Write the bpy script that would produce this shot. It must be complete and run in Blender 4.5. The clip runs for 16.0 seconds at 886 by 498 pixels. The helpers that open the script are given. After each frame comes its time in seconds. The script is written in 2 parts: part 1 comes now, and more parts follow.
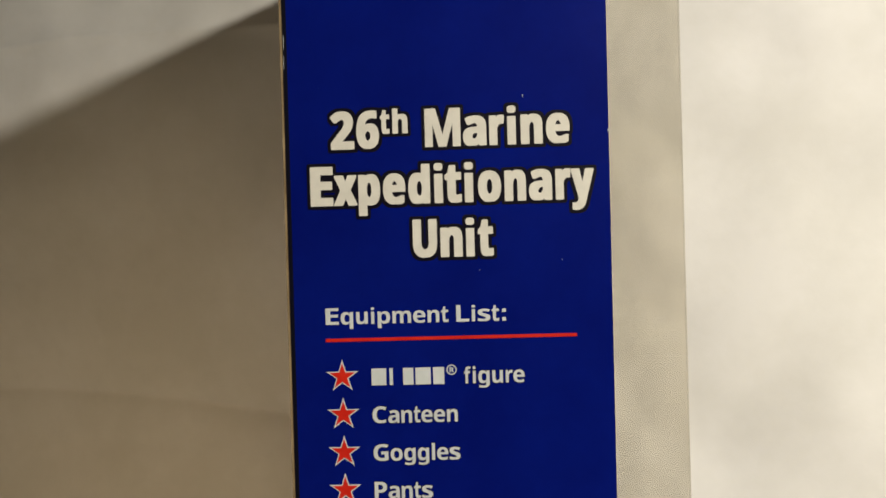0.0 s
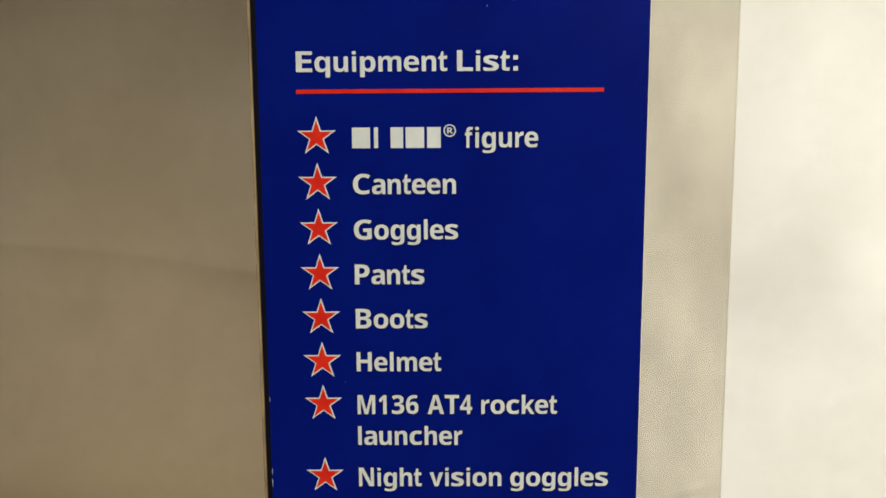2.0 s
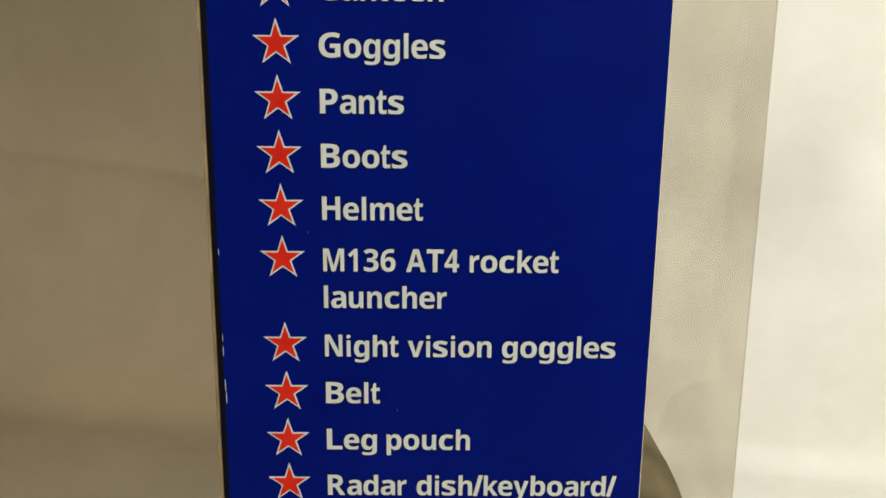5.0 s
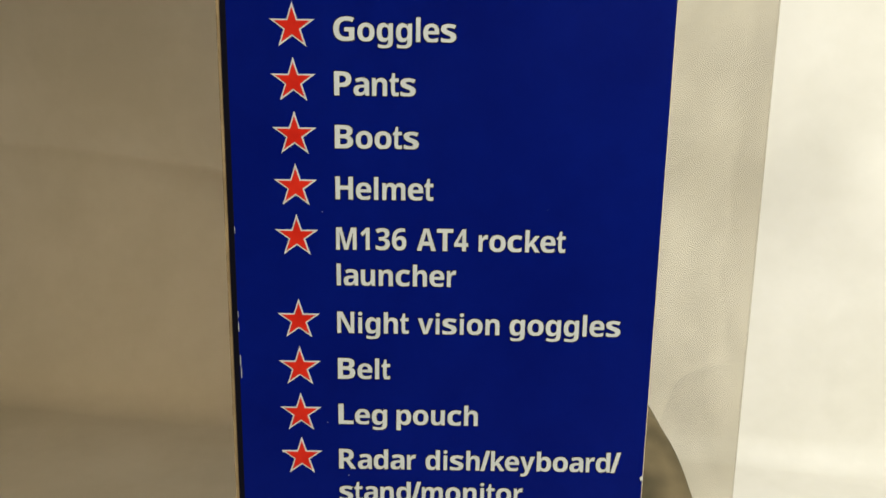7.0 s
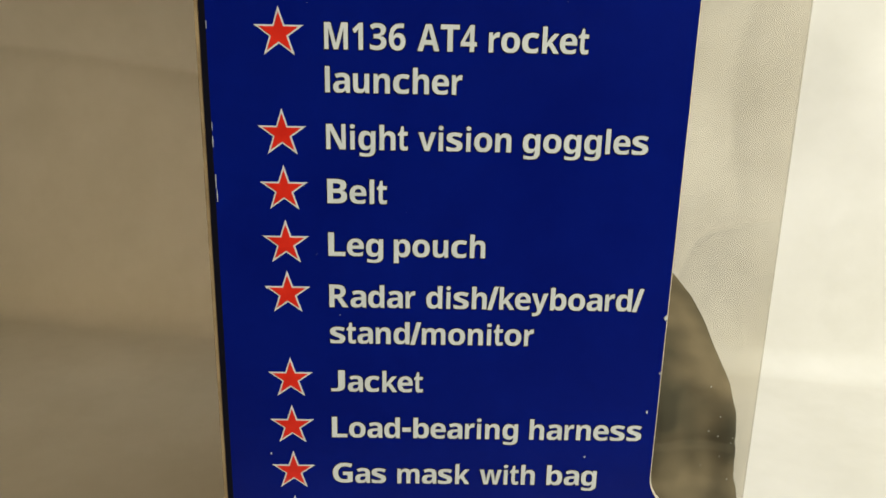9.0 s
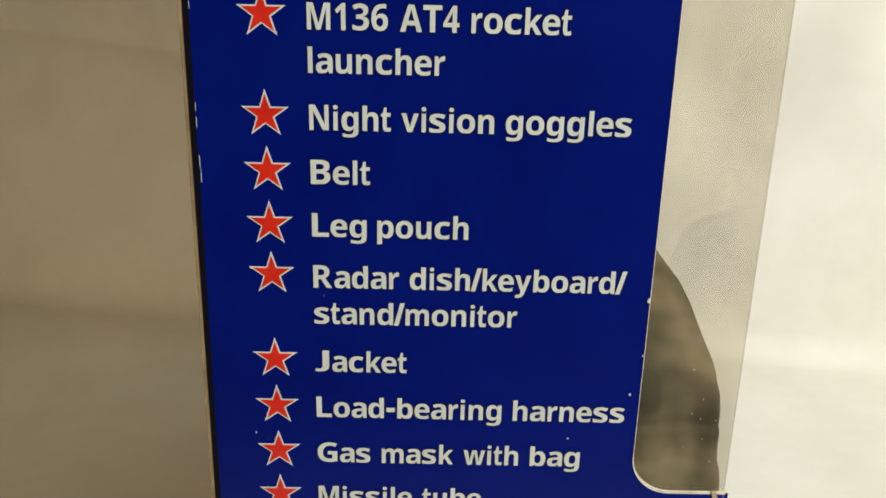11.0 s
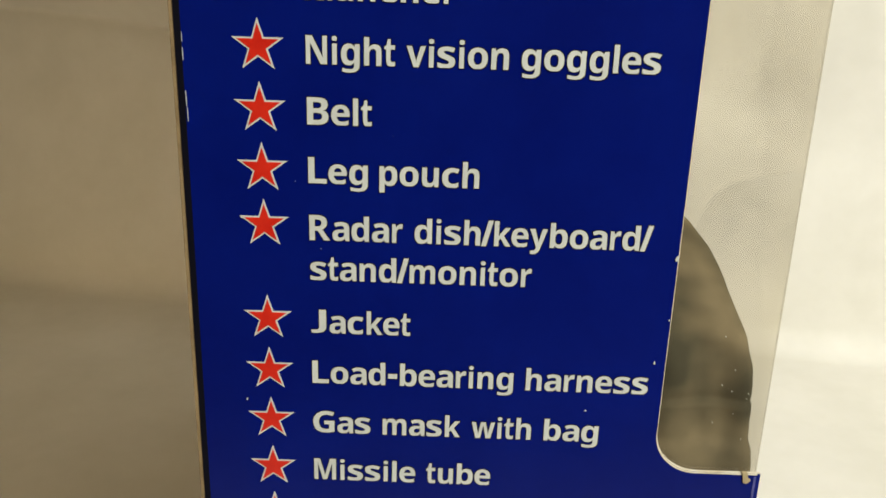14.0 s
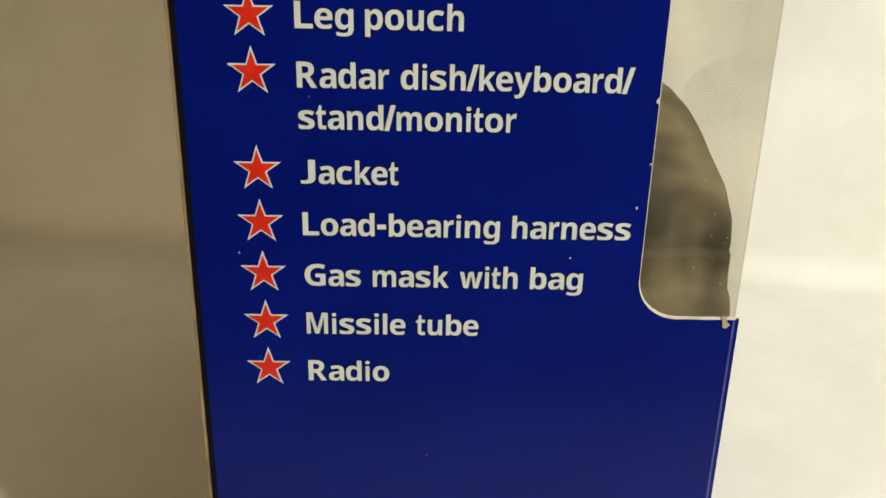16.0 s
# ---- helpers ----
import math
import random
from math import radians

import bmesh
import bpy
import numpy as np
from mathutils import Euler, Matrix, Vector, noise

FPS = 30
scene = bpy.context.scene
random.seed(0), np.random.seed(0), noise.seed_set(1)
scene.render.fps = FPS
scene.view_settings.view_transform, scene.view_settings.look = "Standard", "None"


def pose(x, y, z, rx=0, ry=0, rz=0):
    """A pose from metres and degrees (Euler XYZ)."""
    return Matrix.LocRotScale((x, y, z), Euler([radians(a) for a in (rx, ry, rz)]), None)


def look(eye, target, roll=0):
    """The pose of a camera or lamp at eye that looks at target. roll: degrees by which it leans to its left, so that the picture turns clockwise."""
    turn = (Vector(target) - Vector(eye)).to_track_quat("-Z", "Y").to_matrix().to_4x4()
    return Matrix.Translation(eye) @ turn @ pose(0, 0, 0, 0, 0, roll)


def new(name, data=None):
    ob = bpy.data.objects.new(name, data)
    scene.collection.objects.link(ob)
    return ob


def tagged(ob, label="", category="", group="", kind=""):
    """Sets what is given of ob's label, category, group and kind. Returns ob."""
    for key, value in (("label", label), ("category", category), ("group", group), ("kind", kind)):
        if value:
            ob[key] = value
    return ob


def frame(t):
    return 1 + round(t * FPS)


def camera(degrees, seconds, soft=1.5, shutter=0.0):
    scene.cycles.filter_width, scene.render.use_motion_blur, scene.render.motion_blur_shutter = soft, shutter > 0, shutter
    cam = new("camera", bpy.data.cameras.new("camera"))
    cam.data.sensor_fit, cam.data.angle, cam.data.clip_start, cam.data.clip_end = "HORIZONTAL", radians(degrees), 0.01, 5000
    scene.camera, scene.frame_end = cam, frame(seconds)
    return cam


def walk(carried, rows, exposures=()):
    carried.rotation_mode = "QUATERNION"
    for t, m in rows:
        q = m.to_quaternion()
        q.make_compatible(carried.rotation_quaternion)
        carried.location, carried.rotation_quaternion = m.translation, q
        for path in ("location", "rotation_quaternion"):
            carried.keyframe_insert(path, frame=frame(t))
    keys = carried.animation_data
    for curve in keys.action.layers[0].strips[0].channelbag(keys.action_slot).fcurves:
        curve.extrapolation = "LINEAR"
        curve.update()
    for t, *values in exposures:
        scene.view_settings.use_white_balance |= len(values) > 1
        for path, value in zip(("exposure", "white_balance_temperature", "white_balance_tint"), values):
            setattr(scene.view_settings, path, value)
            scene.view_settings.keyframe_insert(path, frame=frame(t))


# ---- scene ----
cam = camera(57.0, 16.0, soft=1.6)
PATH = [
    (0, (0.00726, -0.19740, 0.23099), (0.00126, 0.00250, 0.22926), -1.59),
    (0.5, (0.00535, -0.19746, 0.24186), (0.00593, 0.00652, 0.22876), -1.61),
    (1, (0.00380, -0.18285, 0.22322), (0.00433, 0.01681, 0.21165), -1.38),
    (1.5, (0.00331, -0.17857, 0.21240), (0.00085, 0.02063, 0.19467), -0.79),
    (2, (0.00321, -0.16417, 0.19830), (0.00069, 0.03403, 0.17162), -0.36),
    (2.5, (0.00270, -0.15819, 0.18401), (0.00471, 0.03951, 0.15381), 0.03),
    (3, (0.00839, -0.15581, 0.17876), (0.00877, 0.04113, 0.14396), -0.10),
    (3.5, (0.00875, -0.15000, 0.17630), (0.00825, 0.04604, 0.13666), -0.02),
    (4, (0.00497, -0.14089, 0.17508), (0.00673, 0.05469, 0.13331), 0.40),
    (6.5, (0.00215, -0.14004, 0.17657), (0.00313, 0.05555, 0.13481), 0.95),
    (7, (0.00269, -0.14472, 0.17286), (0.00237, 0.05084, 0.13097), 0.83),
    (7.5, (0.00204, -0.14217, 0.16648), (0.00207, 0.05247, 0.12050), 1.03),
    (8, (0.00323, -0.13645, 0.16064), (0.00385, 0.05736, 0.11126), 0.98),
    (8.5, (0.00334, -0.13232, 0.15424), (0.00419, 0.06050, 0.10114), 1.01),
    (9, (0.00009, -0.13203, 0.14778), (0.00341, 0.05987, 0.09153), 1.21),
    (9.2, (0.00100, -0.13250, 0.14545), (0.00486, 0.05920, 0.08856), 1.47),
    (11.3, (0.00556, -0.13275, 0.14735), (0.00605, 0.05815, 0.08771), 1.33),
    (11.5, (0.00878, -0.13675, 0.14442), (0.00756, 0.04673, 0.09064), 1.07),
    (12, (0.01249, -0.14327, 0.14496), (0.01076, 0.04828, 0.08745), 1.00),
    (12.5, (0.01066, -0.14417, 0.14371), (0.01144, 0.04037, 0.09000), 0.85),
    (13, (0.01028, -0.13759, 0.14325), (0.00760, 0.05420, 0.08661), 1.38),
    (13.5, (0.00296, -0.12850, 0.13616), (0.00210, 0.06651, 0.07606), 1.88),
    (14, (0.00550, -0.12334, 0.13629), (0.00363, 0.05960, 0.07889), 1.75),
    (14.5, (0.00483, -0.12498, 0.13021), (0.00475, 0.06558, 0.06948), 1.90),
    (15, (0.00681, -0.12649, 0.12692), (0.00623, 0.06268, 0.06200), 1.68),
    (15.5, (0.00377, -0.13136, 0.12168), (0.00548, 0.05716, 0.05489), 1.42),
    (16, (0.00496, -0.13191, 0.11895), (0.00787, 0.05616, 0.05095), 1.21),
]
walk(cam, [(t, look(eye, target, roll)) for t, eye, target, roll in PATH],
     exposures=[(0, 0.06, 6800, 13.5), (0.8, 0.06, 6800, 13.5), (2.0, 0.26, 6600, 10.5), (2.6, 0.27, 6600, 10), (3.5, 0.14, 6600, 9), (7, 0.28, 6700, 8), (9.2, 0.28, 6650, 7.5), (11.3, 0.27, 6550, 7.5), (12.0, 0.17, 6500, 7.5), (12.6, 0.1, 6500, 7.5), (14, 0.32, 6750, 7.5), (16, 0.32, 6750, 6.5)])

# ---- light ----
FLOOR = -0.068          # the cloth on which the carton stands
TOP = 0.443             # the carton's upper edge
LEFT, RIGHT, WIDE = -0.0362, 0.0600, 0.290   # the side panel's edges and the carton's breadth (towards +y)

world = bpy.data.worlds.new("room_air")
world.use_nodes = True
world.node_tree.nodes["Background"].inputs[0].default_value = (1.0, 0.86, 0.66, 1)
world.node_tree.nodes["Background"].inputs[1].default_value = 0.02
scene.world = world


def lamp(name, eye, target, size, watts, colour):
    data = bpy.data.lights.new(name, "AREA")
    data.shape, data.size, data.energy, data.color = "DISK", size, watts, colour
    ob = new(name, data)
    ob.matrix_world = look(eye, target)
    return ob


lamp("room_lamp", (0.45, -0.50, 0.616), (0.60, 0.20, 0.02), 0.045, 9.8, (1.0, 0.985, 0.89))
low = lamp("fill_light", (-0.42, -0.25, 0.25), (-0.21, 0.38, -0.068), 0.25, 0.215, (1.0, 0.76, 0.46))
low.data.spread = radians(80)      # unseen fill added for the shaded cloth; kept narrow, off the panel


# ---- materials ----
def material(name, base, rough=0.6, **inputs):
    m = bpy.data.materials.new(name)
    m.use_nodes = True
    b = m.node_tree.nodes["Principled BSDF"]
    b.inputs["Base Color"].default_value = (*base, 1)
    b.inputs["Roughness"].default_value = rough
    for key, value in inputs.items():
        b.inputs[key.replace("_", " ")].default_value = value
    return m


def node(m, kind, **values):
    n = m.node_tree.nodes.new(kind)
    for key, value in values.items():
        n.inputs[key].default_value = value
    return n


def mottle(m, a, b, scale, detail=4, low=0.35, high=0.65, second=0.0, bump=0.0, bump_scale=0.0, distance=0.0005):
    """Two-scale colour variation and a fine relief, in object metres."""
    t, shade = m.node_tree, m.node_tree.nodes["Principled BSDF"]
    co = t.nodes.new("ShaderNodeTexCoord")
    n1 = node(m, "ShaderNodeTexNoise", Scale=scale, Detail=detail, Roughness=0.6)
    n2 = node(m, "ShaderNodeTexNoise", Scale=scale * 9, Detail=3, Roughness=0.6)
    ramp = t.nodes.new("ShaderNodeValToRGB")
    ramp.color_ramp.elements[0].position, ramp.color_ramp.elements[1].position = low, high
    ramp.color_ramp.elements[0].color, ramp.color_ramp.elements[1].color = (*a, 1), (*b, 1)
    add = node(m, "ShaderNodeMath")
    add.operation = "MULTIPLY_ADD"
    add.inputs[1].default_value = second
    t.links.new(co.outputs["Object"], n1.inputs["Vector"])
    t.links.new(co.outputs["Object"], n2.inputs["Vector"])
    sub = node(m, "ShaderNodeMath")
    sub.operation = "SUBTRACT"
    sub.inputs[1].default_value = 0.5
    t.links.new(n2.outputs["Fac"], sub.inputs[0])
    t.links.new(sub.outputs[0], add.inputs[0])
    t.links.new(n1.outputs["Fac"], add.inputs[2])
    t.links.new(add.outputs[0], ramp.inputs["Fac"])
    t.links.new(ramp.outputs["Color"], shade.inputs["Base Color"])
    if bump:
        n3 = node(m, "ShaderNodeTexNoise", Scale=bump_scale, Detail=4, Roughness=0.6)
        t.links.new(co.outputs["Object"], n3.inputs["Vector"])
        rel = node(m, "ShaderNodeBump", Strength=bump, Distance=distance)
        t.links.new(n3.outputs["Fac"], rel.inputs["Height"])
        t.links.new(rel.outputs["Normal"], shade.inputs["Normal"])
    return m


CLOTH = mottle(material("white_cloth", (0.8, 0.78, 0.73), 0.85), (0.74, 0.72, 0.66), (0.82, 0.80, 0.75), 9, second=0.2, bump=0.2, bump_scale=30, distance=0.002)
BLUE = mottle(material("blue_print", (0.002, 0.012, 0.20), 0.27, Specular_IOR_Level=0.16), (0.0006, 0.0052, 0.125), (0.0010, 0.0074, 0.152), 35, second=0.3, bump=0.05, bump_scale=900, distance=0.0002)
# near-black: the shade on the rounded left fold, put into the colour
FOLD_SHADE = material("fold_shade", (0.003, 0.003, 0.008), 0.6, Specular_IOR_Level=0.1)
# rubbed blue, lightened for the light that the rounded front fold catches
LIT_WORN = mottle(material("lit_worn_blue_fold", (0.03, 0.04, 0.25), 0.4), (0.012, 0.018, 0.17), (0.06, 0.07, 0.30), 260, second=0.5)
KRAFT = mottle(material("grey_board", (0.18, 0.13, 0.075), 0.9), (0.20, 0.135, 0.065), (0.33, 0.235, 0.12), 120, bump=0.3, bump_scale=1500)
CUT = mottle(material("cut_edge", (0.72, 0.66, 0.5), 0.8), (0.6, 0.52, 0.36), (0.8, 0.76, 0.66), 300)
WHITE = mottle(material("white_print", (0.74, 0.72, 0.62), 0.35), (0.56, 0.58, 0.555), (0.63, 0.65, 0.625), 200)
CREAM = mottle(material("cream_print", (0.70, 0.66, 0.55), 0.35), (0.65, 0.62, 0.53), (0.73, 0.70, 0.60), 200)
RED = mottle(material("red_print", (0.62, 0.02, 0.008), 0.35), (0.55, 0.014, 0.006), (0.66, 0.024, 0.01), 200)
TAN = mottle(material("tan_board", (0.4, 0.32, 0.18), 0.85), (0.32, 0.25, 0.13), (0.46, 0.37, 0.22), 300)
BLACK = material("black_print", (0.004, 0.003, 0.008), 0.35, Specular_IOR_Level=0.3)
CAMO = mottle(material("camouflage_cloth", (0.1, 0.08, 0.05), 0.9), (0.042, 0.038, 0.020), (0.185, 0.146, 0.084), 60, detail=2, low=0.36, high=0.66, second=0.05, bump=0.15, bump_scale=700)
WOOD = mottle(material("dark_wood", (0.05, 0.03, 0.02), 0.5), (0.035, 0.02, 0.012), (0.08, 0.05, 0.03), 6, second=0.4, bump=0.1, bump_scale=80)
PAINT = mottle(material("wall_paint", (0.5, 0.42, 0.32), 0.8), (0.50, 0.45, 0.37), (0.58, 0.53, 0.45), 3, second=0.3, bump=0.1, bump_scale=200)


def clear_plastic(name, tint, shine):
    m = bpy.data.materials.new(name)
    m.use_nodes = True
    t = m.node_tree
    t.nodes.clear()
    out = t.nodes.new("ShaderNodeOutputMaterial")
    mix = t.nodes.new("ShaderNodeMixShader")
    mix.inputs[0].default_value = shine
    see = t.nodes.new("ShaderNodeBsdfTransparent")
    see.inputs[0].default_value = (*tint, 1)
    gloss = t.nodes.new("ShaderNodeBsdfGlossy")
    gloss.inputs["Roughness"].default_value = 0.08
    co = t.nodes.new("ShaderNodeTexCoord")
    n = t.nodes.new("ShaderNodeTexNoise")
    n.inputs["Scale"].default_value, n.inputs["Detail"].default_value = 22, 2
    rel = t.nodes.new("ShaderNodeBump")
    rel.inputs["Strength"].default_value, rel.inputs["Distance"].default_value = 0.4, 0.0015
    t.links.new(co.outputs["Object"], n.inputs["Vector"])
    t.links.new(n.outputs["Fac"], rel.inputs["Height"])
    t.links.new(rel.outputs["Normal"], gloss.inputs["Normal"])
    # patchy tint stands in for the room's reflections in the wavy sheet
    stretch = t.nodes.new("ShaderNodeMapping")
    stretch.inputs["Scale"].default_value = (95, 8, 42)
    n2 = t.nodes.new("ShaderNodeTexNoise")
    n2.inputs["Scale"].default_value, n2.inputs["Detail"].default_value = 1.0, 3
    ramp = t.nodes.new("ShaderNodeValToRGB")
    ramp.color_ramp.elements[0].position, ramp.color_ramp.elements[1].position = 0.3, 0.7
    ramp.color_ramp.elements[0].color, ramp.color_ramp.elements[1].color = (*[c * 0.885 for c in tint], 1), (*[min(1, c * 1.035) for c in tint], 1)
    t.links.new(co.outputs["Object"], stretch.inputs["Vector"])
    t.links.new(stretch.outputs["Vector"], n2.inputs["Vector"])
    t.links.new(n2.outputs["Fac"], ramp.inputs["Fac"])
    t.links.new(ramp.outputs["Color"], see.inputs[0])
    t.links.new(see.outputs[0], mix.inputs[1])
    t.links.new(gloss.outputs[0], mix.inputs[2])
    t.links.new(mix.outputs[0], out.inputs[0])
    return m


CLEAR = clear_plastic("clear_plastic", (0.955, 0.935, 0.885), 0.06)
CLEAR_FRONT = clear_plastic("clear_plastic_front", (0.955, 0.935, 0.885), 0.17)


def fold_plastic():
    """The stressed, milky bend of the clear sheet: it scatters the light that falls on it from behind."""
    m = bpy.data.materials.new("clear_plastic_fold")
    m.use_nodes = True
    t = m.node_tree
    t.nodes.clear()
    out, mix = t.nodes.new("ShaderNodeOutputMaterial"), t.nodes.new("ShaderNodeMixShader")
    mix.inputs[0].default_value = 0.2
    see, milk = t.nodes.new("ShaderNodeBsdfTransparent"), t.nodes.new("ShaderNodeBsdfTranslucent")
    see.inputs[0].default_value, milk.inputs[0].default_value = (0.95, 0.93, 0.89, 1), (0.93, 0.90, 0.85, 1)
    t.links.new(see.outputs[0], mix.inputs[1])
    t.links.new(milk.outputs[0], mix.inputs[2])
    t.links.new(mix.outputs[0], out.inputs[0])
    return m


CLEAR_FOLD = fold_plastic()


# ---- mesh helpers ----
def part(name, bm, mats, parent=None, label="", smooth=False):
    me = bpy.data.meshes.new(name)
    bm.to_mesh(me)
    bm.free()
    for m in mats if isinstance(mats, (list, tuple)) else [mats]:
        me.materials.append(m)
    if smooth:
        for p in me.polygons:
            p.use_smooth = True
    ob = new(name, me)
    ob.parent = parent
    if label:
        tagged(ob, label)
    return ob


def box(bm, a, b, mat=0):
    v = [bm.verts.new((x, y, z)) for x in (a[0], b[0]) for y in (a[1], b[1]) for z in (a[2], b[2])]
    for f in ((0, 1, 3, 2), (4, 6, 7, 5), (0, 4, 5, 1), (2, 3, 7, 6), (0, 2, 6, 4), (1, 5, 7, 3)):
        bm.faces.new([v[k] for k in f]).material_index = mat
    return bm


def slab(outline, y0, y1, face=0, edge=1):
    """A flat board in the xz plane between y0 (towards -y) and y1, from its outline."""
    bm = bmesh.new()
    near = [bm.verts.new((x, y0, z)) for x, z in outline]
    far = [bm.verts.new((x, y1, z)) for x, z in outline]
    bm.faces.new(near).material_index = face
    bm.faces.new(far[::-1]).material_index = edge
    for k in range(len(outline)):
        j = (k + 1) % len(outline)
        bm.faces.new((near[j], near[k], far[k], far[j])).material_index = edge
    bmesh.ops.recalc_face_normals(bm, faces=bm.faces)
    return bm


def arc(cx, cz, r, a0, a1, n=10):
    return [(cx + r * math.cos(radians(a0 + (a1 - a0) * k / n)), cz + r * math.sin(radians(a0 + (a1 - a0) * k / n))) for k in range(n + 1)]


# ---- setting: the hung white cloth, the room ----
def wall_y(x):
    return 0.384 - 0.19 * x


FRONT = -0.172         # the cloth's near edge


def cloth():
    """One sheet: it lies on the floor in front and rises in a tight sweep as a backdrop, with old fold lines."""
    bm = bmesh.new()
    nx, profile = 150, []
    r = 0.016
    for k in range(46):
        profile.append((-0.72 + (0.72 - r) * k / 45, 0.0))
    for k in range(1, 9):
        a = radians(90 * k / 9)
        profile.append((-r + r * math.sin(a), r - r * math.cos(a)))
    for k in range(260):
        profile.append((0.0, r + 0.60 * k / 259))
    for k in range(1, 20):
        profile.append((0.0, r + 0.60 + 0.35 * k / 19))
    rows = []
    for dy, dz in profile:
        row = []
        for i in range(nx + 1):
            x = -0.85 + 1.7 * i / nx
            up = dz > r
            soft = noise.noise((x * 3.1, dz * 3.3 + dy * 3.0, 1.7)) * 0.010 + noise.noise((x * 8, dz * 7 + dy * 7, 4.1)) * 0.0055 + noise.noise((x * 21, dz * 19 + dy * 19, 9.1)) * 0.0017
            belly = 0.019 / (1 + math.exp((x + 0.02) * 40))       # the cloth swells out where it meets the floor
            y, z = wall_y(x) - belly + dy, FLOOR + dz
            if dy < -r:
                # unseen extra length on the left, added to bounce light onto the backdrop
                front = FRONT - 0.6 * min(max(-x - 0.08, 0), 0.45)
                y = front + (wall_y(x) - belly - r - front) * (0.72 + dy) / (0.72 - r)
            if up:
                ease, near = min(1, (dz - r) / 0.13), min(1, (dz - r) / 0.008)
                crease = 0.0
                for z0, slope, depth, width in ((0.108, -0.060, -0.011, 0.010), (0.395, 0.02, 0.004, 0.008), (0.66, -0.02, 0.006, 0.008)):
                    q = (z - z0 - slope * (x + 0.2) - 0.004 * math.sin(x * 17)) / width
                    fade = 1.0 if z0 > 0.3 else 0.05 + 0.95 / (1 + math.exp((x + 0.02) * 40))
                    crease += fade * depth * math.exp(-abs(q)) * (0.8 + 0.6 * noise.noise((x * 5, z0 * 9, 0.3)))
                lift = max(0, z + 0.046 + 0.03 * (x + 0.2))
                y += belly * (1 - math.exp(-(lift / 0.055) ** 2)) - ease * soft * 2.3 - near * crease
            elif dy < -r:
                z += abs(soft) * 0.5 * min(1, (-dy - r) / 0.12)
            row.append(bm.verts.new((x, y, z)))
        rows.append(row)
    for a, b in zip(rows, rows[1:]):
        for i in range(nx):
            bm.faces.new((a[i], a[i + 1], b[i + 1], b[i]))
    ob = part("backdrop", bm, CLOTH, smooth=True)
    thick = ob.modifiers.new("thickness", "SOLIDIFY")
    thick.thickness, thick.offset = 0.0006, -1
    return tagged(ob, "creased white cloth backdrop sweeping from floor up behind the carton", "backdrop", kind="structure")


cloth()
bm = bmesh.new()
box(bm, (-1.9, -1.9, FLOOR - 0.05), (1.9, 1.9, FLOOR - 0.004))
tagged(part("floor", bm, WOOD), "dark wooden floor under the white cloth", "floor", kind="structure")
for name, a, b in (("wall_north", (-1.9, 1.9, FLOOR - 0.05), (1.9, 2.0, 2.2)), ("wall_south", (-1.9, -2.0, FLOOR - 0.05), (1.9, -1.9, 2.2)),
                   ("wall_east", (1.9, -2.0, FLOOR - 0.05), (2.0, 2.0, 2.2)), ("wall_west", (-2.0, -2.0, FLOOR - 0.05), (-1.9, 2.0, 2.2))):
    tagged(part(name, box(bmesh.new(), a, b), PAINT), "plain beige painted room wall", "wall", kind="structure")
tagged(part("ceiling", box(bmesh.new(), (-2.0, -2.0, 2.2), (2.0, 2.0, 2.3)), PAINT), "plain beige painted room ceiling", "ceiling", kind="structure")

# ---- the carton ----
WIN_X, WIN_LOW, WIN_HIGH, CORNER = 0.0415, 0.0590, 0.335, 0.0075
carton = tagged(new("toy_carton"), "tall blue printed cardboard figure carton with clear plastic window", "box")

outline = [(LEFT, FLOOR), (RIGHT, FLOOR), (RIGHT, WIN_LOW)]
outline += [(x, z) for x, z in arc(WIN_X + CORNER, WIN_LOW + CORNER, CORNER, 270, 180)]
outline += [(x, z) for x, z in arc(WIN_X + 0.0008 + CORNER, WIN_HIGH - CORNER, CORNER, 180, 90)]
outline += [(RIGHT, WIN_HIGH), (RIGHT, TOP), (LEFT, TOP)]
THICK = 0.0006
side = part("side_panel", slab(outline, 0.0, THICK), [BLUE, CUT], carton, "glossy blue printed side panel with list of equipment")
part("side_panel", slab(outline, WIDE - THICK, WIDE), [CUT, BLUE], carton)
part("back_panel", box(bmesh.new(), (LEFT - 0.0008, 0.0001, FLOOR), (LEFT - 0.0001, WIDE - 0.0005, TOP)), KRAFT, carton, "grey-brown cardboard back panel")
part("top_panel", box(bmesh.new(), (LEFT, THICK, TOP - THICK), (RIGHT, WIDE - THICK, TOP)), BLUE, carton)
part("bottom_panel", box(bmesh.new(), (LEFT, THICK, FLOOR), (RIGHT, WIDE - THICK, FLOOR + THICK)), BLUE, carton)
part("front_panel", box(bmesh.new(), (RIGHT - THICK, THICK, FLOOR + THICK), (RIGHT, WIDE - THICK, WIN_LOW - 0.016)), BLUE, carton)
part("front_panel", box(bmesh.new(), (RIGHT - THICK, THICK, WIN_HIGH), (RIGHT, WIDE - THICK, TOP - THICK)), BLUE, carton)


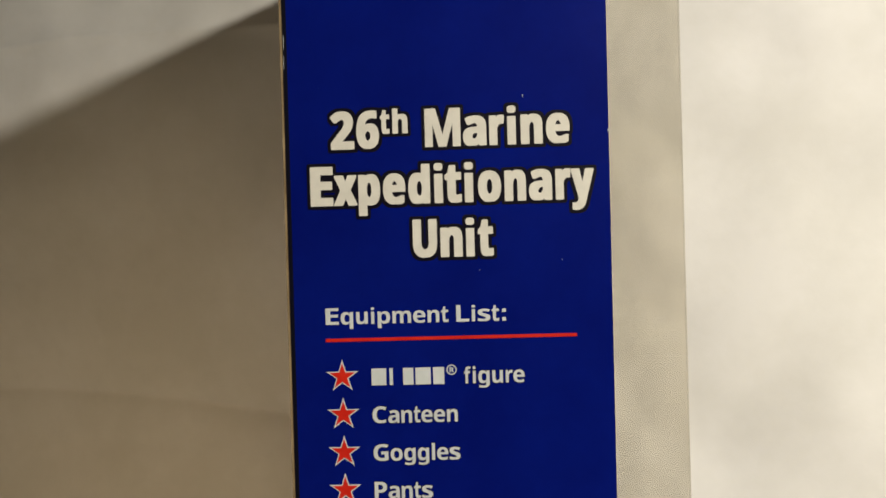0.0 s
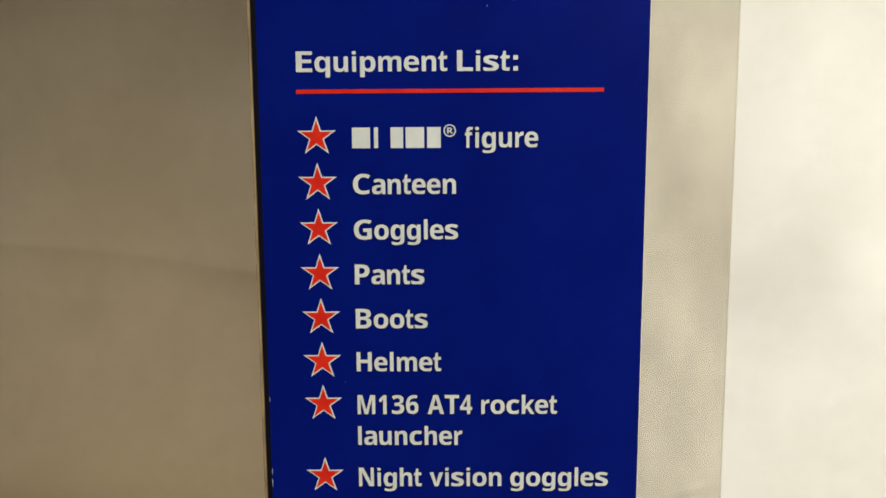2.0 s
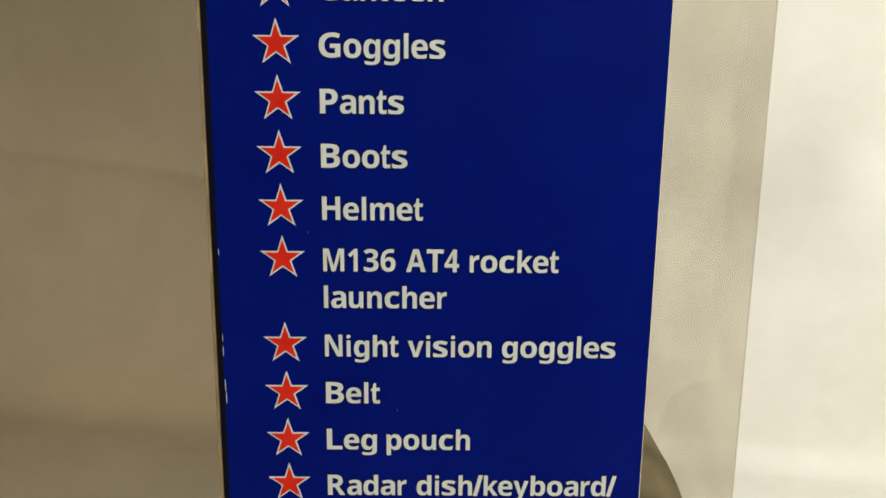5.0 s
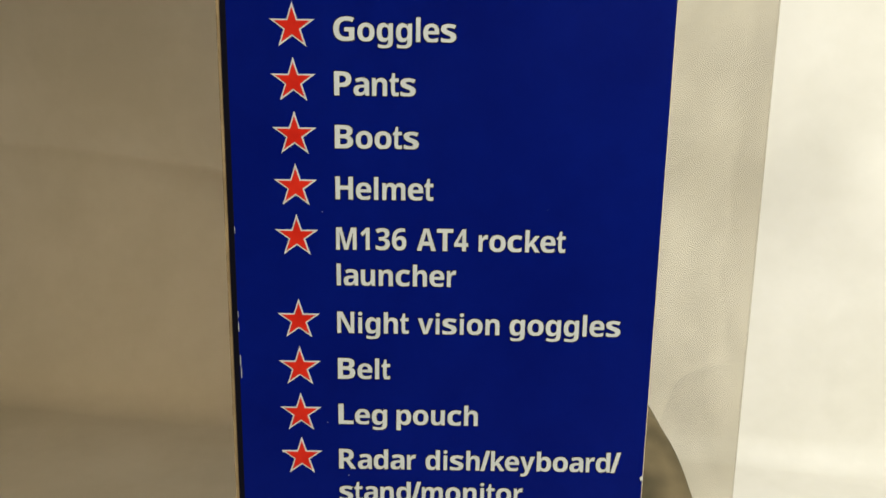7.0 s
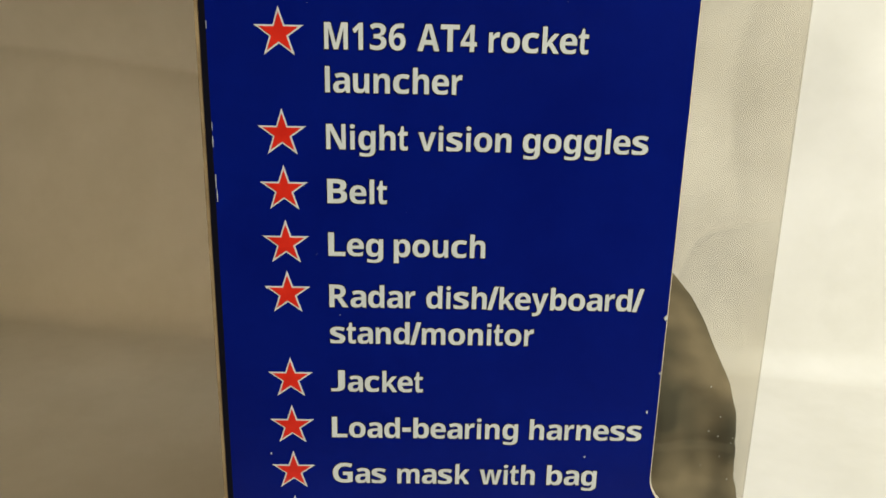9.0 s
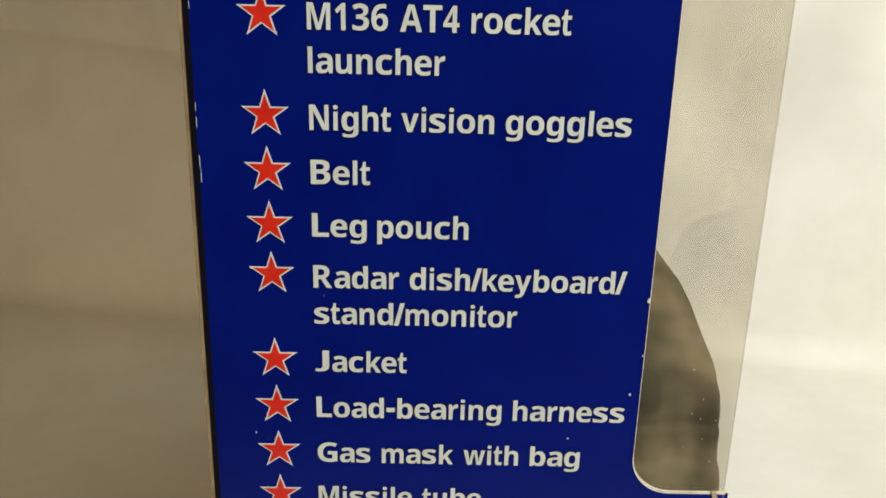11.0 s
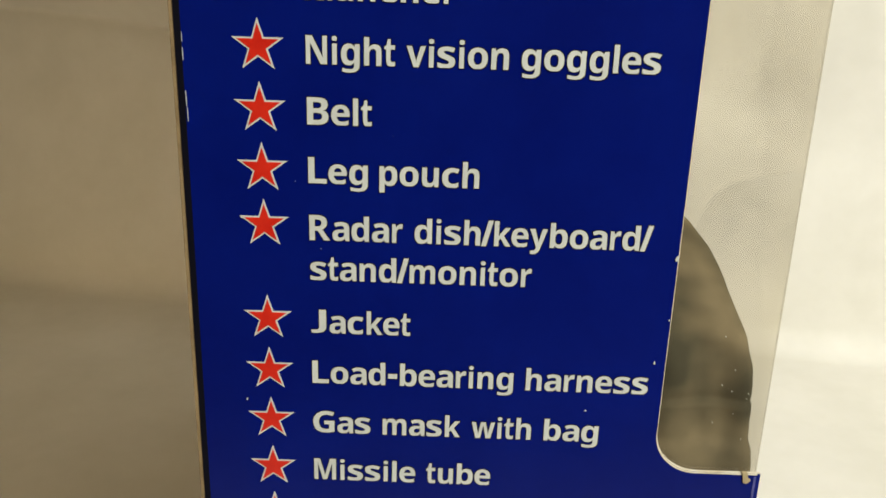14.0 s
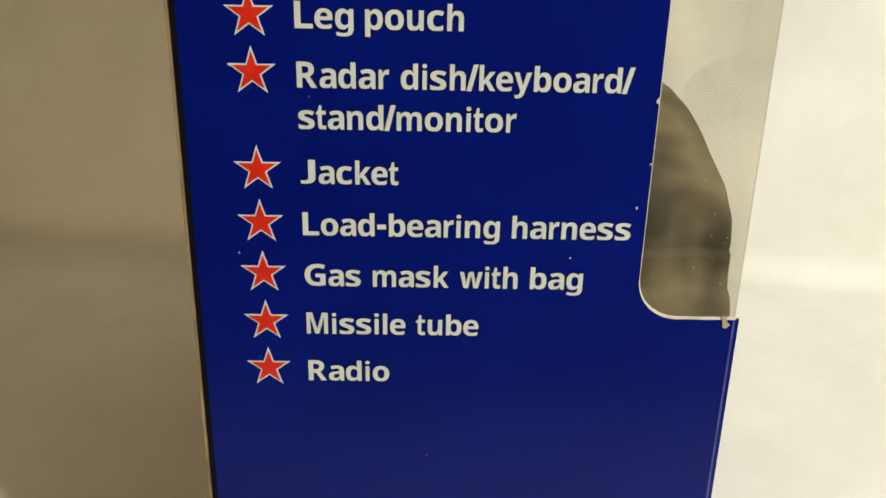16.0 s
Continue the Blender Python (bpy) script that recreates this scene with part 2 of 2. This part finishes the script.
def cut_rim():
    """The pale cut edge of the board, which shows most along the window's lower corner."""
    bm = bmesh.new()
    inner = [(WIN_X + 0.00067, 0.290)] + arc(WIN_X + CORNER, WIN_LOW + CORNER, CORNER, 180, 270, 14) + [(RIGHT - 0.0006, WIN_LOW)]
    outer = [(WIN_X + 0.00055, 0.290)]
    for k in range(15):
        a = radians(180 + 90 * k / 14)
        w = CORNER + 0.00010 + 0.00018 * math.sin(math.pi * k / 14) + 0.0002 * k / 14
        outer.append((WIN_X + CORNER + w * math.cos(a), WIN_LOW + CORNER + w * math.sin(a)))
    outer.append((RIGHT - 0.0006, WIN_LOW - 0.0003))
    v = [[bm.verts.new((x, -0.00006, z)) for x, z in ring] for ring in (inner, outer)]
    for k in range(len(inner) - 1):
        bm.faces.new((v[0][k], v[0][k + 1], v[1][k + 1], v[1][k]))
    part("cut_edge", bm, CUT, side, "pale cut edge of the cardboard")


cut_rim()


def window_sheet():
    """Clear sheet folded round three sides, glued behind the board."""
    bm = bmesh.new()
    a, r = THICK + 0.0002, 0.0006
    x1, y0, y1 = RIGHT - 0.0002, a, WIDE - a
    plan = [(WIN_X - 0.004, y0), (x1 - r, y0), (x1 - r * 0.3, y0 + r * 0.3), (x1, y0 + r), (x1, y1 - r), (x1 - r * 0.3, y1 - r * 0.3), (x1 - r, y1), (WIN_X - 0.004, y1)]
    low = [bm.verts.new((x, y, WIN_LOW - 0.018)) for x, y in plan]
    high = [bm.verts.new((x, y, WIN_HIGH + 0.004)) for x, y in plan]
    for k in range(len(plan) - 1):
        bm.faces.new((low[k], low[k + 1], high[k + 1], high[k])).material_index = (0, 2, 2, 1, 2, 2, 0)[k]
    ob = part("window", bm, [CLEAR, CLEAR_FRONT, CLEAR_FOLD], carton, "clear plastic window folded round the front")
    ob.visible_shadow = False


window_sheet()


# ---- lettering ----
# advance, left and right of each letter, in thousandths of the type size of a bold grotesque
METRICS = {c: tuple(int(v) for v in m.split()) for c, m in (item.split(":") for item in (
    "a:556 29 527,b:611 61 578,c:556 34 524,d:611 34 551,e:556 23 528,f:333 10 318,g:611 40 553,h:611 65 546,i:278 69 209,k:556 69 562,"
    "l:278 69 209,m:889 64 826,n:611 65 546,o:611 34 578,p:611 62 578,q:611 34 552,r:389 64 373,s:556 30 519,t:333 10 309,u:611 66 545,"
    "v:556 13 543,w:778 10 769,x:556 15 541,y:556 10 539,A:722 20 702,B:722 76 669,C:722 44 684,E:667 76 621,G:778 44 713,H:722 71 651,"
    "J:556 22 484,L:611 76 583,M:833 69 765,N:722 69 654,P:667 73 627,R:722 76 677,T:611 14 598,U:722 72 644,1:556 69 378,2:556 26 511,"
    "3:556 27 516,4:556 27 526,6:556 31 520,/:278 -37 315,-:333 27 306").split(","))}
METRICS[":"] = (333, 92, 242)


def outlines(texts):
    """Each letter as a flat mesh in the built-in font: points and faces."""
    made = {}
    for c in texts:
        data = bpy.data.curves.new("letter", "FONT")
        data.body, data.size, data.resolution_u, data.fill_mode = c, 1.0, 4, "FRONT"
        ob = new("letter", data)
        me = bpy.data.meshes.new_from_object(ob.evaluated_get(bpy.context.evaluated_depsgraph_get()))
        made[c] = (np.array([v.co[:2] for v in me.vertices]), [tuple(p.vertices) for p in me.polygons])
        bpy.data.objects.remove(ob)
        bpy.data.curves.remove(data)
        bpy.data.meshes.remove(me)
    return made


def bold(c):
    """The bold sans-serif form of a letter or figure, among the built-in mathematical letters."""
    for first, start in (("A", 0x1D5D4), ("a", 0x1D5EE), ("0", 0x1D7EC)):
        if 0 <= ord(c) - ord(first) < (10 if first == "0" else 26):
            return chr(start + ord(c) - ord(first))
    return c


PLAIN = [c for c in sorted(METRICS) if c.isalnum()]
HEAVY = outlines([bold(c) for c in PLAIN] + ["\ue000"])
drawn = len(HEAVY[bold("M")][0]) not in (0, len(HEAVY["\ue000"][0]))
GLYPH = {c: HEAVY[bold(c)] for c in PLAIN} if drawn else outlines(PLAIN)      # the plain letters where the bold ones are missing
GLYPH["-"] = (np.array([(0, 0.31), (1, 0.31), (1, 0.52), (0, 0.52)]), [(0, 1, 2, 3)])
GLYPH["/"] = (np.array([(0, 0), (0.42, 0), (1, 1), (0.58, 1)]), [(0, 1, 2, 3)])
GLYPH[":"] = (np.array([(0, 0), (1, 0), (1, 0.29), (0, 0.29), (0, 0.71), (1, 0.71), (1, 1), (0, 1)]), [(0, 1, 2, 3), (4, 5, 6, 7)])
CAP_H = GLYPH["H"][0][:, 1].max()
X_H = GLYPH["x"][0][:, 1].max()
LOW_H = -GLYPH["p"][0][:, 1].min()


def lettering(words, base, cap, fill, weight=0.0, x_height=0.74, rim=0.0, parent=None, wide=1.0):
    """One line: words as (text, x from, x to); base: z of its baseline; weight: how much each stroke is thickened, in capitals' heights."""
    layers = [(weight * cap, 0.00012, fill)]
    if rim:
        layers.append((weight * cap + rim, 0.00005, BLACK))
    for grow, y, mat in layers:
        bm = bmesh.new()
        turns = 16 if grow > weight * cap else 12
        for text, x0, x1, *given in words:
            pen, slots = 0, list(zip(given[0][::2], given[0][1::2])) if given else []
            for c in text if not given else "":
                adv, lo, hi = METRICS[c]
                slots.append((pen + lo, pen + hi))
                pen += adv
            scale = (x1 - x0) / (slots[-1][1] - slots[0][0])
            for c, (lo, hi) in zip(text, slots):
                pts, faces = GLYPH[c]
                g = weight * cap * (0.6 if c in "MA4" else 1.0)
                spread = grow - weight * cap + g
                l, r = x0 + (lo - slots[0][0]) * scale + g, x0 + (hi - slots[0][0]) * scale - g
                px = l + (pts[:, 0] - pts[:, 0].min()) / np.ptp(pts[:, 0]) * (r - l)
                q = pts[:, 1]
                h = g * 0.62
                if c == "i":
                    mid = (q.max() + q.min()) / 2 + 0.25 * np.ptp(q)
                    stem = q[q < mid].max()
                    pz = np.where(q < mid, np.interp(q, [0, stem], [h, 0.74 * cap - h]), np.interp(q, [q[q >= mid].min(), q.max()], [0.83 * cap + h * 0.5, cap - h * 0.5]))
                elif c.islower():
                    up = np.interp(q, [0, X_H, CAP_H], [h, x_height * cap - h, cap - h])
                    if c == "t":
                        up = np.interp(q, [0, X_H, q.max()], [h, x_height * cap - h, 0.95 * cap - h])
                    elif q.max() > CAP_H * 0.95:
                        up = np.interp(q, [0, X_H, q.max()], [h, x_height * cap - h, cap - h])
                    pz = np.where(q < 0, h + q / LOW_H * 0.27 * cap, up) if c in "gpqy" else up
                elif c in "/-:":
                    pz = {"/": (q - q.min()) / np.ptp(q) * cap * 1.03 - 0.02 * cap, "-": q * cap, ":": (q - q.min()) / np.ptp(q) * (x_height * cap - 2 * h) + h}[c]
                else:
                    pz = h + (q - q.min()) / np.ptp(q) * (cap - 2 * h)
                for k in range(turns + 1) if spread else (turns,):
                    a = 2 * math.pi * k / turns
                    ox, oz = (0, 0) if k == turns else (spread * math.copysign(abs(math.cos(a)) ** 0.4, math.cos(a)), (spread - g + h) * math.copysign(abs(math.sin(a)) ** 0.4, math.sin(a)))
                    vs = [bm.verts.new((u + ox, -y - k * 1e-6, base + w + oz)) for u, w in zip(px, pz)]
                    for f in faces:
                        bm.faces.new([vs[j] for j in f])
        for f in bm.faces:
            f.normal_update()
            if f.normal.y > 0:
                f.normal_flip()
        part("lettering" if mat is fill else "lettering_outline", bm, mat, parent or side)


def star_points(cx, cz, r, inner=0.382):
    return [(cx + (r if k % 2 == 0 else r * inner) * math.sin(math.pi * k / 5), cz + (r if k % 2 == 0 else r * inner) * math.cos(math.pi * k / 5)) for k in range(10)]


def star(cx, tip):
    r = 0.0041
    cz = tip - r
    part("star_border", slab(star_points(cx, cz, r), -0.00010, -0.00002, 0, 0), WHITE, side)
    part("star", slab(star_points(cx, cz, r * 0.80), -0.00016, -0.00010, 0, 0), RED, side, "red star bullet with white border")


STEP, GAP = 0.0092, 1.7
rows_at = [0, 1, 2, 3, 4, 5, 6, 6 + GAP, 7 + GAP, 8 + GAP, 9 + GAP, 9 + 2 * GAP, 10 + 2 * GAP, 11 + 2 * GAP, 12 + 2 * GAP, 13 + 2 * GAP]
for k, n in enumerate(rows_at):
    star(-0.0240, 0.2030 - STEP * n + {6: 0.0001, 10: 0.0003}.get(k, 0))

# the condensed heading letters' left and right edges
heading = [([("26", -0.0252, -0.0134, (582, 626, 630, 672)), ("Marine", -0.0023, 0.0326, (750, 814, 818, 860, 865, 892, 897, 913, 921, 960, 966, 1008))], 0.2540, 0.0093),
           ([("Expeditionary", -0.0305, 0.0381, (547, 588, 589, 631, 633, 672, 677, 717, 722, 761, 768, 784, 787, 817, 822, 838, 846, 887, 893, 931, 936, 977, 983, 1010, 1010, 1051))], 0.2404, 0.0096),
           ([("Unit", -0.0059, 0.0136, (728, 772, 778, 818, 824, 840, 846, 874))], 0.2273, 0.0093)]
for words, base, cap in heading:
    lettering(words, base, cap, CREAM, weight=0.04, x_height=0.77, rim=0.0008)
lettering([("th", -0.0131, -0.0064)], 0.2575, 0.0061, CREAM, weight=0.03, x_height=0.77, rim=0.0007)
lettering([("Equipment", -0.0277, 0.0022), ("List:", 0.0041, 0.0161)], 0.2116, 0.0040, WHITE)
part("rule_line", slab([(-0.0278, 0.2074), (0.0331, 0.2074), (0.0331, 0.2082), (-0.0278, 0.2082)], -0.0001, -0.00002, 0, 0), RED, side, "thin red rule under the list title")

X0 = -0.0169
LINES = [(0.1966, [("figure", 0.0056, 0.0202)]),
         (0.1874, [("Canteen", X0, 0.0038)]),
         (0.1782, [("Goggles", X0, 0.0042)]),
         (0.1690, [("Pants", X0, -0.0027)]),
         (0.1598, [("Boots", X0, -0.0021)]),
         (0.1507, [("Helmet", X0, 0.0006)]),
         (0.1415, [("M136", X0, -0.0042), ("AT4", -0.0023, 0.0070), ("rocket", 0.0089, 0.0246)]),
         (0.1348, [("launcher", X0, 0.0049)]),
         (0.1257, [("Night", X0, -0.0037), ("vision", -0.0020, 0.0131), ("goggles", 0.0150, 0.0355)]),
         (0.1167, [("Belt", X0, -0.0071)]),
         (0.1076, [("Leg", X0, -0.0077), ("pouch", -0.0059, 0.0095)]),
         (0.0984, [("Radar", X0, -0.0022), ("dish/keyboard/", -0.0003, 0.0371)]),
         (0.0917, [("stand/monitor", X0, 0.0185)]),
         (0.0825, [("Jacket", X0, -0.0007)]),
         (0.0734, [("Load-bearing", X0, 0.0166), ("harness", 0.0187, 0.0390)]),
         (0.0641, [("Gas", X0, -0.0072), ("mask", -0.0051, 0.0081), ("with", 0.0100, 0.0201), ("bag", 0.0223, 0.0315)]),
         (0.0549, [("Missile", X0, 0.0006), ("tube", 0.0025, 0.0136)]),
         (0.0455, [("Radio", X0, -0.0023)])]
for base, words in LINES:
    lettering(words, base, 0.0041, WHITE, rim=0.00014)


# painted-in shade of the rounded fold, scuffs and a torn nick along the panel's edges
part("fold_edge", slab([(LEFT - 0.0001, FLOOR), (LEFT + 0.0009, FLOOR), (LEFT + 0.0009, TOP), (LEFT - 0.0001, TOP)], -0.00006, 0.0012, 0, 0), FOLD_SHADE, side, "dark strip for shade along the panel fold")


def front_fold(z0, z1):
    """The rounded, slightly rubbed fold towards the carton's front; its lighter blue stands for light it catches."""
    bm, r = bmesh.new(), 0.0012
    ring = [(RIGHT - r + r * math.sin(radians(a)) + 0.0001, r - r * math.cos(radians(a)) - 0.0001) for a in range(0, 91, 15)]
    v = [[bm.verts.new((x, y, z)) for x, y in ring] for z in (z0, z1)]
    for k in range(len(ring) - 1):
        bm.faces.new((v[0][k], v[0][k + 1], v[1][k + 1], v[1][k]))
    part("fold_edge", bm, LIT_WORN, side, "rubbed blue fold of the panel, painted lighter as lit", smooth=True)


front_fold(FLOOR + 0.001, WIN_LOW - 0.0005)
rng = random.Random(7)


def scuff(x, z, w, h, lean=0.0):
    ring = [(x + w * math.cos(a) * (0.7 + 0.5 * rng.random()) + lean * math.sin(a), z + h * math.sin(a) * (0.7 + 0.5 * rng.random())) for a in (0.2, 1.2, 2.1, 3.3, 4.2, 5.3)]
    part("scuff", slab(ring, -0.00022, -0.00002, 0, 0), WHITE, side)


for x, z, w, h in ((LEFT + 0.0002, 0.2805, 0.00007, 0.0024), (LEFT + 0.0001, 0.2752, 0.00005, 0.0020), (LEFT + 0.0010, 0.1289, 0.00003, 0.0008), (LEFT + 0.0010, 0.1266, 0.00004, 0.0010), (LEFT + 0.0011, 0.1200, 0.00005, 0.0013), (LEFT + 0.0012, 0.1176, 0.00004, 0.0012), (LEFT + 0.0010, 0.1448, 0.00003, 0.0007),
                   (0.0413, 0.0973, 0.00035, 0.00045), (0.0412, 0.0868, 0.00016, 0.0002), (0.0396, 0.0792, 0.00016, 0.00025), (0.0418, 0.2568, 0.0003, 0.0003), (0.0215, 0.2657, 0.00012, 0.0004),
                   (-0.0275, 0.1018, 0.00018, 0.00018), (-0.0280, 0.0700, 0.00012, 0.00014), (0.0100, 0.2240, 0.0001, 0.0001), (0.0300, 0.2260, 0.0001, 0.00015), (0.0290, 0.0700, 0.0002, 0.0001)):
    scuff(x, z, w, h)
for k in range(14):
    scuff(rng.uniform(-0.033, 0.039), rng.uniform(0.025, 0.285), rng.uniform(0.00002, 0.00006), rng.uniform(0.00002, 0.00007))
for k in range(12):
    scuff(rng.gauss(0.0545, 0.0022), rng.gauss(0.0745, 0.0055), rng.uniform(0.00003, 0.00008), rng.uniform(0.00003, 0.00009))
part("torn_nick", slab([(0.0568, 0.0592), (0.0577, 0.0592), (0.0578, 0.0583), (0.0584, 0.0578), (0.0577, 0.0571), (0.0571, 0.0573), (0.0570, 0.0583)], -0.0003, 0.0004, 0, 0), TAN, side, "torn tan nick in the board")

# the maker's mark in the first line, as plain bars
for x0, x1, z0, z1 in ((X0, -0.0133, 0.1966, 0.2007), (-0.0125, -0.0117, 0.1966, 0.2007), (-0.0092, -0.0067, 0.1966, 0.2007), (-0.0062, -0.0025, 0.1966, 0.2007), (-0.0019, 0.0008, 0.1966, 0.2007)):
    part("mark_bar", slab([(x0, z0), (x1, z0), (x1, z1), (x0, z1)], -0.0001, -0.00002, 0, 0), WHITE, side)


def mark_ring(cx, cz, r, width):
    bm = bmesh.new()
    v = [[bm.verts.new((cx + q * math.cos(math.pi * k / 14), -0.0001, cz + q * math.sin(math.pi * k / 14))) for k in range(28)] for q in (r, r - width)]
    for k in range(28):
        j = (k + 1) % 28
        bm.faces.new((v[0][k], v[0][j], v[1][j], v[1][k]))
    part("mark_ring", bm, WHITE, side)


mark_ring(0.0026, 0.2000, 0.00125, 0.00026)
lettering([("R", 0.0021, 0.0032)], 0.1994, 0.0012, WHITE)


# ---- the figure inside ----
def figure():
    """The bent, cloth-covered leg of the doll behind the window, a lofted form that stands on the carton's bottom."""
    bm = bmesh.new()
    # height, outermost x, nearest y
    spine = [(FLOOR + 0.0008, 0.05, 0.012), (-0.03, 0.05, 0.01), (0.0, 0.053, 0.006), (0.035, 0.057, 0.002), (0.055, 0.0592, 0.0013), (0.059, 0.0592, 0.0016), (0.0612, 0.0592, 0.0026), (0.0628, 0.0589, 0.004),
             (0.0660, 0.0589, 0.0048), (0.0687, 0.0591, 0.0052), (0.0694, 0.0591, 0.0061), (0.0712, 0.0593, 0.0062), (0.0757, 0.0592, 0.0075), (0.0797, 0.0584, 0.0095), (0.0838, 0.0572, 0.0145), (0.0878, 0.0561, 0.0205), (0.0915, 0.0549, 0.0265), (0.0945, 0.0528, 0.031), (0.0967, 0.0493, 0.034), (0.0983, 0.0430, 0.037), (0.0993, 0.0302, 0.042)]
    rings = []
    for (z0, a0, b0), (z1, a1, b1) in zip(spine, spine[1:]):
        steps = max(1, round((z1 - z0) / 0.0006)) if z0 > 0.05 else 1
        for k in range(steps):
            u = k / steps
            rings.append((z0 + (z1 - z0) * u, a0 + (a1 - a0) * u, b0 + (b1 - b0) * u))
    rings.append(spine[-1])
    made = []
    for z, xr, yn in rings:
        back, c = 0.062, 0.0016
        plan = [(0.006 + 0.030 * k / 4, yn) for k in range(4)] + [(0.036 + (xr - c - 0.036) * k / 34, yn) for k in range(35)]
        plan += [(xr - c + c * math.sin(radians(a)), yn + c - c * math.cos(radians(a))) for a in (25, 50, 75, 90)]
        plan += [(xr, yn + c + (back - yn - c) * k / 8) for k in range(1, 9)] + [(0.006, back)]
        ring = []
        for n, (x, y) in enumerate(plan):
            drape = 0.0005 * math.sin(x * 520 + z * 190 + 3 * noise.noise((x * 60, z * 60, 2.0)))
            fold = 0.0011 * noise.noise((x * 130, z * 55, 0.7)) + 0.0004 * noise.noise((x * 300, z * 210, 5.1)) + drape
            side_fold = 0.0005 * noise.noise((y * 90, z * 120, 3.3))
            near = n < 41
            ring.append(bm.verts.new((min(x + (0 if near else side_fold), 0.0594), max(y + (fold if near else 0), 0.0011), z)))
        made.append(ring)
    for a, b in zip(made, made[1:]):
        for k in range(len(a)):
            j = (k + 1) % len(a)
            bm.faces.new((a[k], a[j], b[j], b[k]))
    bm.faces.new(made[-1])
    bm.faces.new(made[0][::-1])
    return tagged(part("action_figure", bm, CAMO, smooth=True), "doll in brown and olive camouflage cloth behind clear window", "doll")


figure()
